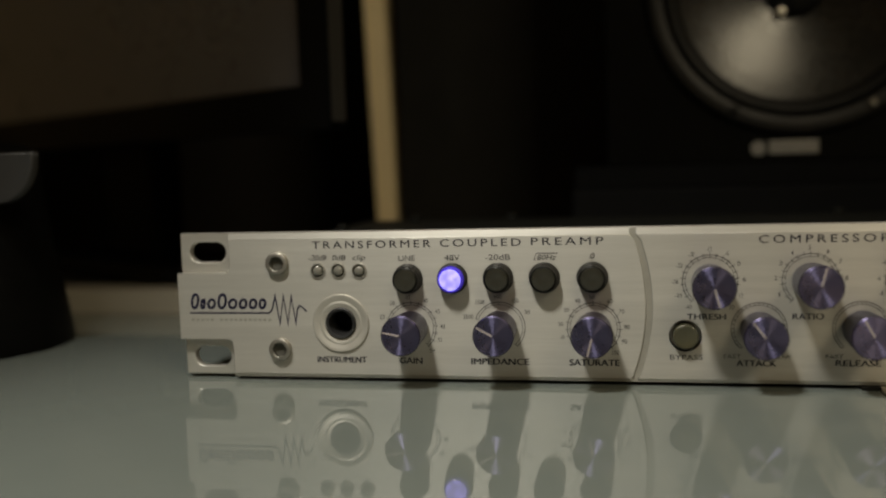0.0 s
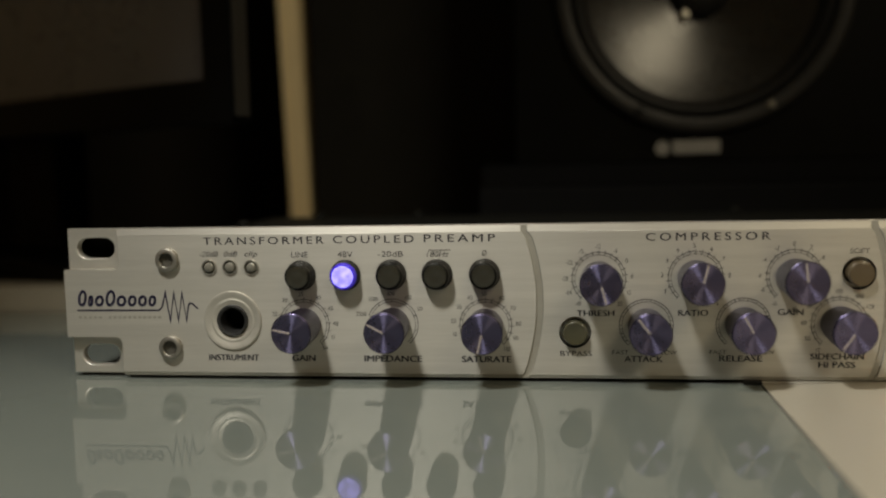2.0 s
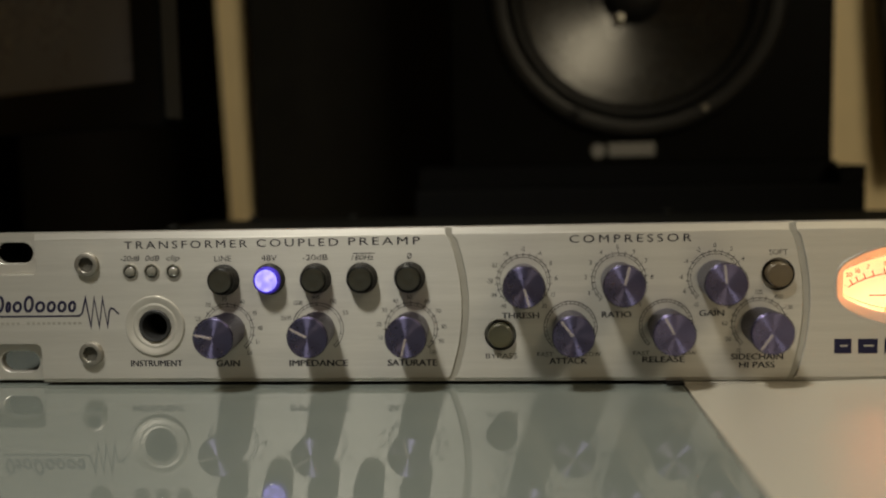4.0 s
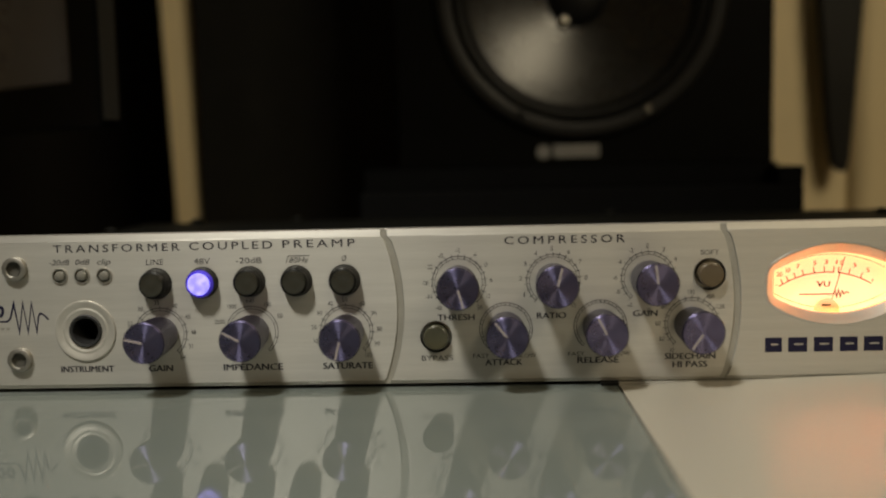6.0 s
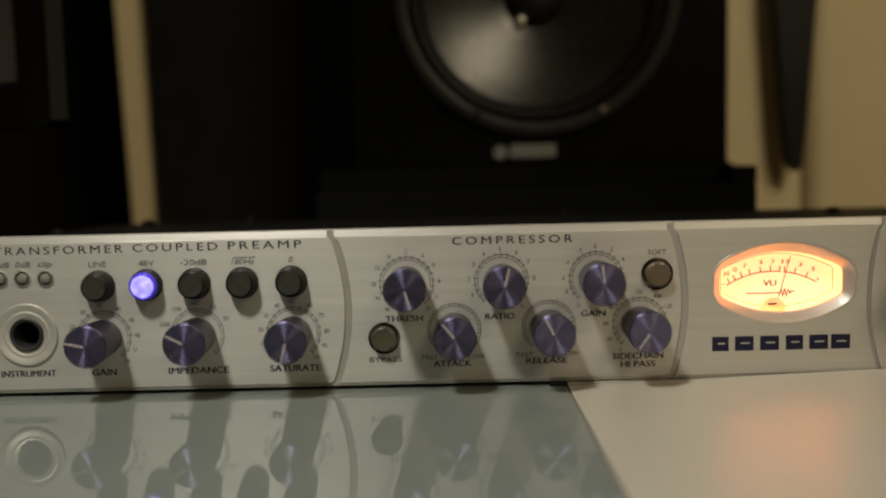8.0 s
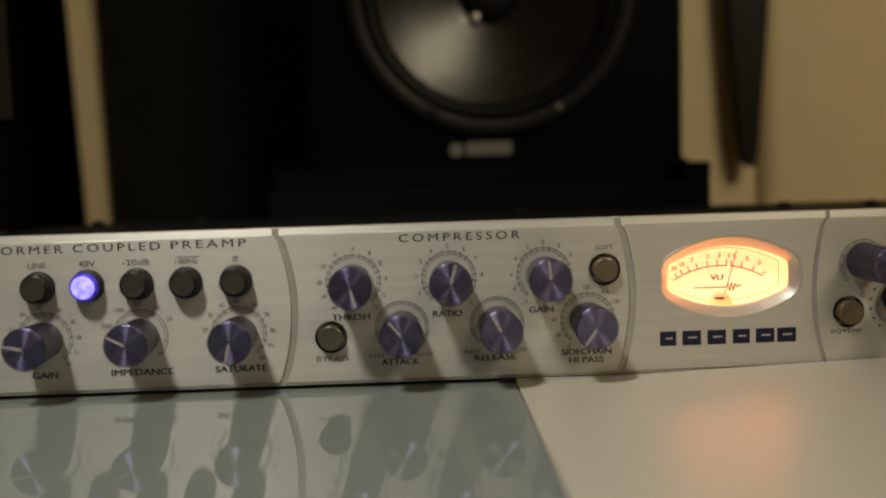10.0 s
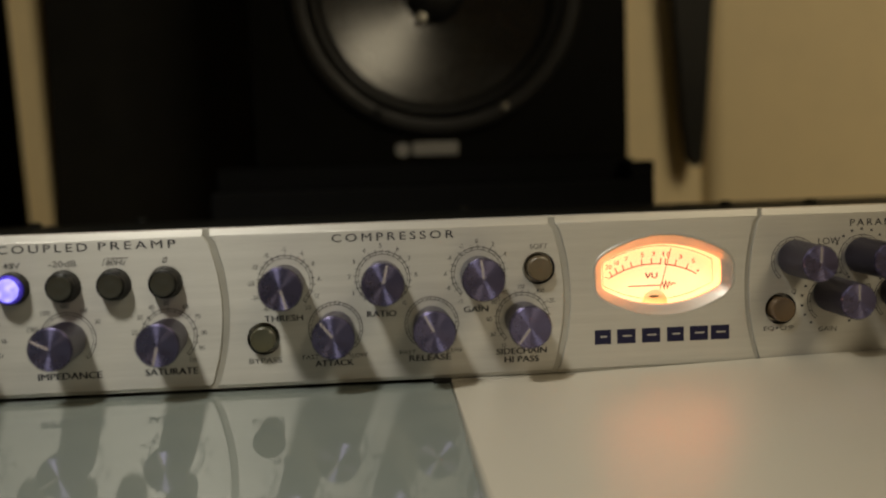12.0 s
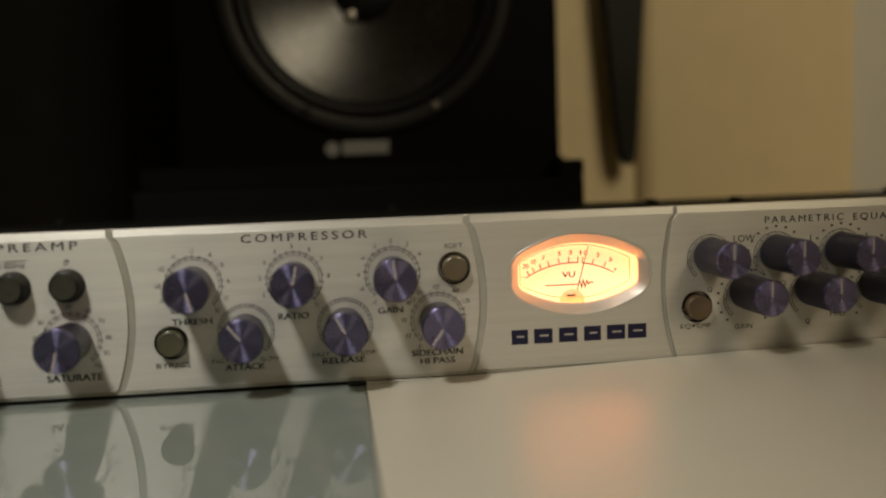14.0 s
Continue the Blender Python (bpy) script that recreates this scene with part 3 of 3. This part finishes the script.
def buttons():
    dome = [(0.385, 0.55), (0.385, -0.32), (0.37, -0.385), (0.33, -0.42), (0.30, -0.41), (0.15, -0.395), (0.02, -0.39)]
    tube = finish(lathe([(0.438, 0.0), (0.438, 0.60), (0.02, 0.60)], steps=40, close=False), "socket", DARK_HOLE, True)
    rim = finish(lathe([(0.44, 0.02), (0.40, -0.30), (0.392, -0.30), (0.40, 0.02)], steps=40, close=False), "collar", RUBBER, True)
    mats = [CAP_DARK, CAP_LIT, CAP_DARK, CAP_DARK, CAP_DARK, CAP_OLIVE, CAP_AMBER, CAP_ORANGE]
    for i, ((x, z), mat) in enumerate(zip(BUTTONS + COMP_BUTTONS, mats)):
        wanted = {1: "lit violet push button"}.get(i, "unlit smoky push button" if i < 5 else "unlit amber push button")
        low = [(a * 0.90, c if c > 0 else c * 0.6) for a, c in dome]
        b = part("push_button", lathe(dome if i < 5 else low, steps=40), mat, preamp, wanted, smooth=True, at=(x, 0, z))
        part("socket", tube, None, b, at=(x, 0, z))
        if i < 5:
            part("collar", rim, None, b, at=(x, 0, z))
        if i < 5 and i != 1:
            bm = lathe([(0.325, -0.405), (0.31, -0.432), (0.27, -0.44), (0.14, -0.43), (0.02, -0.428)], steps=32)
            part("lens", bm, CAP_FACE, b, "smoky unlit button lens", smooth=True, at=(x, 0, z))
        if i == 1:
            bm = lathe([(0.31, -0.415), (0.24, -0.43), (0.02, -0.43)], steps=32)
            part("lens", bm, LENS_HOT, b, "bright lens of the lit button", smooth=True, at=(x, 0, z))
    for x, z in LEDS:
        d = part("indicator_led", lathe([(0.205, 0.3), (0.205, 0.02), (0.23, -0.01), (0.225, -0.04), (0.19, -0.04), (0.17, 0.05), (0.17, 0.3)], steps=32, close=False), STEEL, preamp, "unlit clear indicator lamp in a metal bezel", smooth=True, at=(x, 0, z))
        part("lens", lathe([(0.165, 0.3), (0.16, 0.0), (0.13, -0.07), (0.07, -0.11), (0.01, -0.12)], steps=24), LED_LENS, d, smooth=True, at=(x, 0, z))
    # the jack: dished nickel ring round a black socket
    j = part("instrument_jack", lathe([(0.53, 0.5), (0.53, -0.01), (0.86, -0.01), (0.87, -0.03), (0.855, -0.055), (0.82, -0.06), (0.74, -0.035), (0.65, -0.018), (0.62, -0.03), (0.585, -0.03), (0.55, -0.012), (0.47, 0.0), (0.46, 0.5)], steps=64, close=False), JACK_RING, preamp, "nickel jack ring round a black socket", smooth=True, at=(JACK[0], 0, JACK[1]))
    part("socket", lathe([(0.468, 0.05), (0.465, -0.05), (0.44, -0.07), (0.37, -0.05), (0.34, 0.2), (0.31, 1.5), (0.01, 1.5)], steps=40, close=False), DARK_HOLE, j, smooth=True, at=(JACK[0], 0, JACK[1]))
    for x, z in ((3.25, 3.57), (3.24, 0.97)):
        s = part("cap_screw", lathe([(0.345, 0.05), (0.345, -0.12), (0.335, -0.15), (0.31, -0.165), (0.225, -0.165), (0.21, -0.15)], steps=32, close=False), SCREW, preamp, "round nickel socket-head screw", smooth=True, at=(x, 0, z))
        part("hex_socket", lathe([(0.225, -0.158), (0.215, -0.03), (0.12, -0.02), (0.01, -0.02)], steps=6, close=False), HEX, s, at=(x, 0, z))


buttons()


def meter():
    cx, cz = VU
    m = part("vu_meter", finish(bezel_mesh(cx, cz), "vu_meter", ALU_EDGE), None, preamp, "backlit amber level meter in a chamfered bezel")
    # walls behind the bezel; their orange glow is added to tint bezel and desk
    a, b = barrel(cx, cz, 1.70, 0.84, 0.36), barrel(cx, cz, 1.78, 0.92, 0.40)
    bm = bmesh.new()
    ra = [bm.verts.new((x, 0.29, z)) for x, z in a]
    rb = [bm.verts.new((x, 0.68, z)) for x, z in b]
    for i in range(len(a)):
        k = (i + 1) % len(a)
        bm.faces.new((ra[i], ra[k], rb[k], rb[i]))
    part("glowing_walls", bm, VU_SIDE, m)
    part("dial_face", plate(barrel(cx, cz, 1.80, 0.94, 0.42), [], 0.62, 0.66), DIAL, m, "glowing cream dial")
    y = 0.612
    bm = bmesh.new()
    stroke(bm, barrel(cx, cz, 1.58, 0.76, 0.32) + [barrel(cx, cz, 1.58, 0.76, 0.32)[0]], 0.014, y)
    part("dial_print", bm, DIAL_INK, m)
    # scale: a bowed line with marks and figures above it
    hub = (26.04, 0.55)
    R = 2.44
    bm = bmesh.new()
    stroke(bm, arc(*hub, R, 122.5, 85.2), 0.028, y)
    for t in (119.5, 115.5, 110.5, 105.0, 98.0, 91.5, 85.5):
        stroke(bm, [arc(*hub, R, t, t, 1)[0], arc(*hub, R + 0.16, t, t, 1)[0]], 0.03, y)
    part("dial_print", bm, DIAL_INK, m)
    bm = bmesh.new()
    stroke(bm, arc(*hub, R, 82.4, 59.5), 0.03, y)
    for t in (82.4, 75.5, 67.5):
        stroke(bm, [arc(*hub, R, t, t, 1)[0], arc(*hub, R + 0.16, t, t, 1)[0]], 0.03, y)
    part("dial_print", bm, DIAL_RED, m)
    for text, t, mat in (("-", 123, DIAL_INK), ("20", 118.5, DIAL_INK), ("10", 113.0, DIAL_INK), ("7", 106.8, DIAL_INK), ("5", 97.0, DIAL_INK), ("3", 90.3, DIAL_INK), ("1", 84.3, DIAL_INK), ("0", 81.2, DIAL_RED), ("3", 73.6, DIAL_RED),
                         ("5", 65.4, DIAL_RED), ("+", 60.0, DIAL_INK)):
        x, z = arc(*hub, R + (0.30 if text not in "+-" else 0.1), t, t, 1)[0]
        w = sum(0.03 if c == "1" else 0.085 for c in text)
        part("numeral", words(text, x - w / 2, x + w / 2, z - 0.07, 0.12, y=y, bold=0.003), mat, m)
    part("dial_print", words("VU", 25.77, 26.13, 2.575, 0.16, y=y, bold=0.008), DIAL_INK, m)
    part("dial_print", zigzag(bmesh.new(), [(25.29, 2.37), (26.24, 2.37), (26.28, 2.48), (26.33, 2.28), (26.38, 2.48), (26.43, 2.28), (26.48, 2.46), (26.53, 2.36), (26.58, 2.42), (26.68, 2.40)], 0.03, y), DIAL_INK, m)
    part("needle", stroke(bmesh.new(), [(26.16, 2.10), (26.53, 3.42)], 0.022, 0.585), DIAL_INK, m, "thin dark needle")
    part("hub_cover", lathe([(0.36, 0.60), (0.34, 0.55), (0.25, 0.51), (0.02, 0.50)], steps=32), HUB, m, smooth=True, at=(cx - 0.1, 0, 1.90))
    part("hub_slot", boxed(cx - 0.27, cx - 0.02, 0.485, 0.53, 2.06, 2.10), DIAL_INK, m)
    pane = part("pane", plate(barrel(cx, cz, 1.72, 0.86, 0.37), [], 0.295, 0.31), glass_material(), m, "clear meter pane")
    pane.visible_shadow = False
    return m


def glass_material():
    g = bpy.data.materials.new("clear_pane")
    g.use_nodes = True
    b = g.node_tree.nodes["Principled BSDF"]
    b.inputs["Transmission Weight"].default_value = 1.0
    b.inputs["Roughness"].default_value = 0.02
    b.inputs["IOR"].default_value = 1.1
    return g


def eased(pts, count=144, rounds=14):
    """The same outline, evenly stepped, with its corners worn round."""
    legs = [math.dist(p, pts[(i + 1) % len(pts)]) for i, p in enumerate(pts)]
    step, out, run, i = sum(legs) / count, [], 0.0, 0
    for k in range(count):
        while run + legs[i] < k * step:
            run += legs[i]
            i += 1
        f = (k * step - run) / max(legs[i], 1e-9)
        p, q = pts[i], pts[(i + 1) % len(pts)]
        out.append((p[0] + (q[0] - p[0]) * f, p[1] + (q[1] - p[1]) * f))
    for _ in range(rounds):
        out = [tuple(0.25 * out[k - 1][c] + 0.5 * out[k][c] + 0.25 * out[(k + 1) % count][c] for c in (0, 1)) for k in range(count)]
    return out


def bezel_mesh(cx, cz):
    """A sloping ring from the plate's face down to the window."""
    bm = bmesh.new()
    rows = [(barrel(cx, cz, 2.03, 1.18, 0.52), 0.003), (barrel(cx, cz, 2.02, 1.172, 0.512), -0.004), (barrel(cx, cz, 1.96, 1.125, 0.475), -0.006), (barrel(cx, cz, 1.72, 0.87, 0.38), 0.23), (barrel(cx, cz, 1.70, 0.84, 0.36), 0.29)]
    rings = [[bm.verts.new((x, y, z)) for x, z in eased(pts, rounds=n)] for (pts, y), n in zip(rows, (34, 34, 30, 8, 6))]
    for a, b in zip(rings, rings[1:]):
        for i in range(len(a)):
            k = (i + 1) % len(a)
            bm.faces.new((a[i], a[k], b[k], b[i]))
    return bm


meter()


def chassis():
    c = part("chassis", boxed(2.2, 46.0, 0.80, 13.8, 0.35, 3.93, bevel=0.06), CHASSIS, preamp, "black powder-coated steel case")
    head = [(0.26, 0.0), (0.26, 0.12), (0.20, 0.2), (0.05, 0.22)]
    mesh = finish(lathe(head, axis="z", steps=20), "case_screw", CHASSIS, True)
    for x, y in ((2.7, 8.4), (4.6, 12.8), (8.7, 13.3), (21.8, 13.4), (32.0, 11.0), (35.2, 10.4), (43.0, 12.6)):
        part("case_screw", mesh, None, c, at=(x, y, 3.93))
    for x in (5.0, 43.0):
        for y in (2.0, 12.0):
            part("foot", lathe([(0.6, 0.0), (0.65, 0.3), (0.65, 0.36)], axis="z", steps=24), RUBBER, c, smooth=True, at=(x, y, 0))
    part("edge_pad", boxed(19.65, 20.15, -0.10, 0.28, 0.0, 0.10, bevel=0.02), RUBBER, c, "small black rubber pad under the plate")


chassis()

# ---- the loudspeaker on its pad ----
def speaker():
    cx, cz, y0 = 21.25, 14.0, 18.8
    s = thing("studio_speaker", (cx, 26, 5.95), "black studio speaker with a grey woofer cone on a foam pad", "loudspeaker")
    hole = ring_points(cx, cz, 6.3, steps=64)
    part("baffle", plate([(12.6, 5.95), (30.2, 5.95), (30.2, 34.5), (12.6, 34.5)], [hole], y0, y0 + 2.6, 0.1), BLACK_VINYL, s)
    part("cabinet", boxed(12.6, 30.2, y0 + 2.62, 29.5, 5.95, 34.5, bevel=0.1), BLACK_VINYL, s)
    part("trim_ring", lathe([(6.2, 0.3), (6.85, 0.05), (6.85, -0.12), (6.65, -0.32), (6.3, -0.36), (6.05, -0.26), (5.97, 0.1)], steps=96, close=False), TRIM, s, "satin dark grey ring round the woofer", smooth=True, at=(cx, y0, cz))
    w = part("woofer", lathe([(5.25, 0.25), (4.7, 0.50), (4.1, 0.74), (3.4, 0.98), (2.7, 1.19), (2.0, 1.37), (1.3, 1.53)], steps=96, close=False), CONE, s, "satin grey woofer cone", smooth=True, at=(cx, y0, cz))
    part("surround", lathe([(6.0, 0.1), (5.9, -0.12), (5.72, -0.2), (5.52, -0.1), (5.4, 0.15), (5.2, 0.28)], steps=96, close=False), RUBBER, w, "black rubber roll surround", smooth=True, at=(cx, y0, cz))
    part("dust_cap", lathe([(1.42, 1.50), (1.32, 1.34), (1.0, 1.12), (0.55, 1.0), (0.03, 0.96)], steps=48, close=False), RUBBER, w, "black domed dust cap", smooth=True, at=(cx, y0, cz))
    for a in (-61, -117, 63, 117, 0, 180):
        x, z = cx + 6.3 * math.cos(radians(a)), cz + 6.3 * math.sin(radians(a))
        # the screw at -61 degrees gets a brighter material than its fellows
        part("ring_screw", lathe([(0.2, 0.1), (0.2, -0.05), (0.12, -0.12), (0.02, -0.12)], steps=16), SCREW if a == -61 else TRIM, s, smooth=True, at=(x, y0 - 0.34, z))
    # maker's plate: a disc and a bar in silver
    part("maker_mark", lathe([(0.33, 0.0), (0.33, -0.05), (0.02, -0.05)], steps=24), SILVER, s, "small silver disc", at=(19.48, y0, 6.62))
    part("maker_mark", boxed(19.95, 22.1, y0 - 0.05, y0, 6.34, 6.95, bevel=0.02), SILVER, s, "small silver bar")
    # bright steel dome added to draw a glint low on the cone
    part("cone_glint", lathe([(0.22, 0.0), (0.2, -0.12), (0.02, -0.16)], steps=16), STEEL, w, smooth=True, at=(cx - 0.62, y0 + 1.25, cz - 1.12))
    pad = thing("isolation_pad", (21.4, 22, 0), "charcoal foam isolation pad under the speaker", "speaker pad")
    part("lower_block", boxed(11.2, 30.3, 14.8, 26.5, 0.0, 5.0, bevel=0.12), FOAM, pad)
    part("upper_layer", boxed(11.2, 29.2, 16.6, 26.5, 5.01, 5.95, bevel=0.1), FOAM, pad)
    part("side_lip", boxed(29.22, 30.3, 14.8, 18.4, 5.01, 5.78, bevel=0.1), FOAM, pad)
    part("side_lip", boxed(29.22, 30.3, 18.42, 26.5, 5.01, 5.95, bevel=0.05), FOAM, pad)


speaker()

# ---- dark things along the wall ----
def wall_things():
    c = thing("black_case", (7, 28.5, -75), "tall black plastic case with rounded edge against the wall", "case")
    bm = boxed(0.2, 14.2, 28.5, 29.9, -70, 45, bevel=0.1)
    up = [e for e in bm.edges if abs(e.verts[0].co.z - e.verts[1].co.z) > 30 and e.verts[0].co.x > 13 and e.verts[0].co.y < 29]
    bmesh.ops.bevel(bm, geom=up, offset=1.2, segments=8, affect="EDGES", profile=0.5)
    part("body", bm, BLACK_CASE, c, smooth=True)
    part("plinth", boxed(0.4, 13.9, 28.7, 29.8, -75, -70.02, bevel=0.1), BLACK_CASE, c)
    p = thing("acoustic_panel", (-28, 44.8, -75), "dark brown cloth acoustic panel against the wall", "acoustic panel")
    part("cloth_face", boxed(-59, 1.9, 43.8, 44.4, -74, 54, bevel=0.15), BROWN_PANEL, p)
    part("frame", plate([(-60, -75), (2.9, -75), (2.9, 55), (-60, 55)], [[(-59, -74), (1.9, -74), (1.9, 54), (-59, 54)]], 43.7, 45.9, 0.1), BROWN_PANEL, p)
    # tapered black strap hung in the corner
    bm = bmesh.new()
    rows = [(32.8, 36.3, 40.0), (33.35, 35.55, 14.0), (33.85, 35.1, 7.4), (34.1, 34.95, 5.8), (34.45, 34.85, 5.35)]
    loops = [[bm.verts.new((x, y, z)) for x, y in ((a, 22.0), (a + 0.12, 21.85), (b - 0.1, 21.85), (b, 21.95), (b, 22.42), (a, 22.42))] for a, b, z in rows]
    for p, q in zip(loops, loops[1:]):
        for i in range(6):
            bm.faces.new((p[i], p[(i + 1) % 6], q[(i + 1) % 6], q[i]))
    bm.faces.new(loops[0]), bm.faces.new(loops[-1])
    strap = thing("hanging_strap", (34.5, 22.2, 5.4), "black tapered strap hanging beside the wall pier", "strap")
    part("webbing", bm, BLACK_CASE, strap)
    part("peg", lathe([(0.4, 0.6), (0.4, -0.5), (0.3, -0.6), (0.02, -0.6)], steps=20), BLACK_CASE, strap, smooth=True, at=(35.6, 22.0, 39.2))


wall_things()


def monitor():
    m = thing("computer_monitor", (-12, 21, 0), "black flat computer monitor, switched off, turned aside", "monitor")
    front = Vector((1.58, 10.75, 7.95))
    turn = Matrix.Translation(front) @ Matrix.Rotation(radians(-33.0), 4, "Z")
    def placed(bm):
        bmesh.ops.transform(bm, matrix=turn, verts=bm.verts)
        return bm
    # local: x to the left is minus, y into the screen's back, z up from the lower corner
    wide, tall = 46.0, 30.0
    sheet = plate([(-wide, 0), (0, 0), (0, tall), (-wide, tall)], [[(-wide + 1.9, 1.9), (-1.9, 1.9), (-1.9, tall - 1.9), (-wide + 1.9, tall - 1.9)]], 0.0, 0.95, 0.08)
    part("bezel", placed(sheet), BEZEL, m, "satin black screen frame")
    part("screen", placed(boxed(-wide + 1.8, -1.8, 0.25, 0.6, 1.8, tall - 1.8)), SCREEN, m, "dark switched-off screen")
    part("back_cover", placed(boxed(-wide + 4.5, -4.5, 0.96, 3.4, 3.0, tall - 3.0, bevel=0.5)), BEZEL, m)
    # thin sheet that makes the side face paler than the frame
    part("side_strip", placed(boxed(0.0, 0.05, 0.12, 0.86, 0.3, tall - 0.3)), BEZEL_SIDE, m, "grey side strip")
    part("neck", placed(boxed(-27, -21, 3.4, 5.5, -6.8, 12, bevel=0.4)), BLACK_VINYL, m)
    part("stand_base", placed(boxed(-33, -15, 0.5, 10, -7.95, -6.8, bevel=0.3)), BLACK_VINYL, m)


monitor()


def holder():
    h = thing("black_holder", (-11.2, 4.6, 0), "black tapered desktop stand with a grey metal disc", "desk stand")
    part("body", lathe([(3.9, 0.0), (3.95, 0.2), (3.75, 1.6), (3.45, 3.5), (3.2, 5.2), (3.05, 7.2), (2.7, 7.6)], axis="z", steps=64), BLACK_VINYL, h, smooth=True, at=(-11.3, 4.6, 0))
    half = [(-7.72 + 1.45 * math.cos(radians(a)), 7.2 + 1.72 * math.sin(radians(a))) for a in range(180, 361, 6)]
    part("disc", plate(half, [], 2.3, 2.7, 0.05), GREY_METAL, h, "grey brushed metal half disc")


holder()
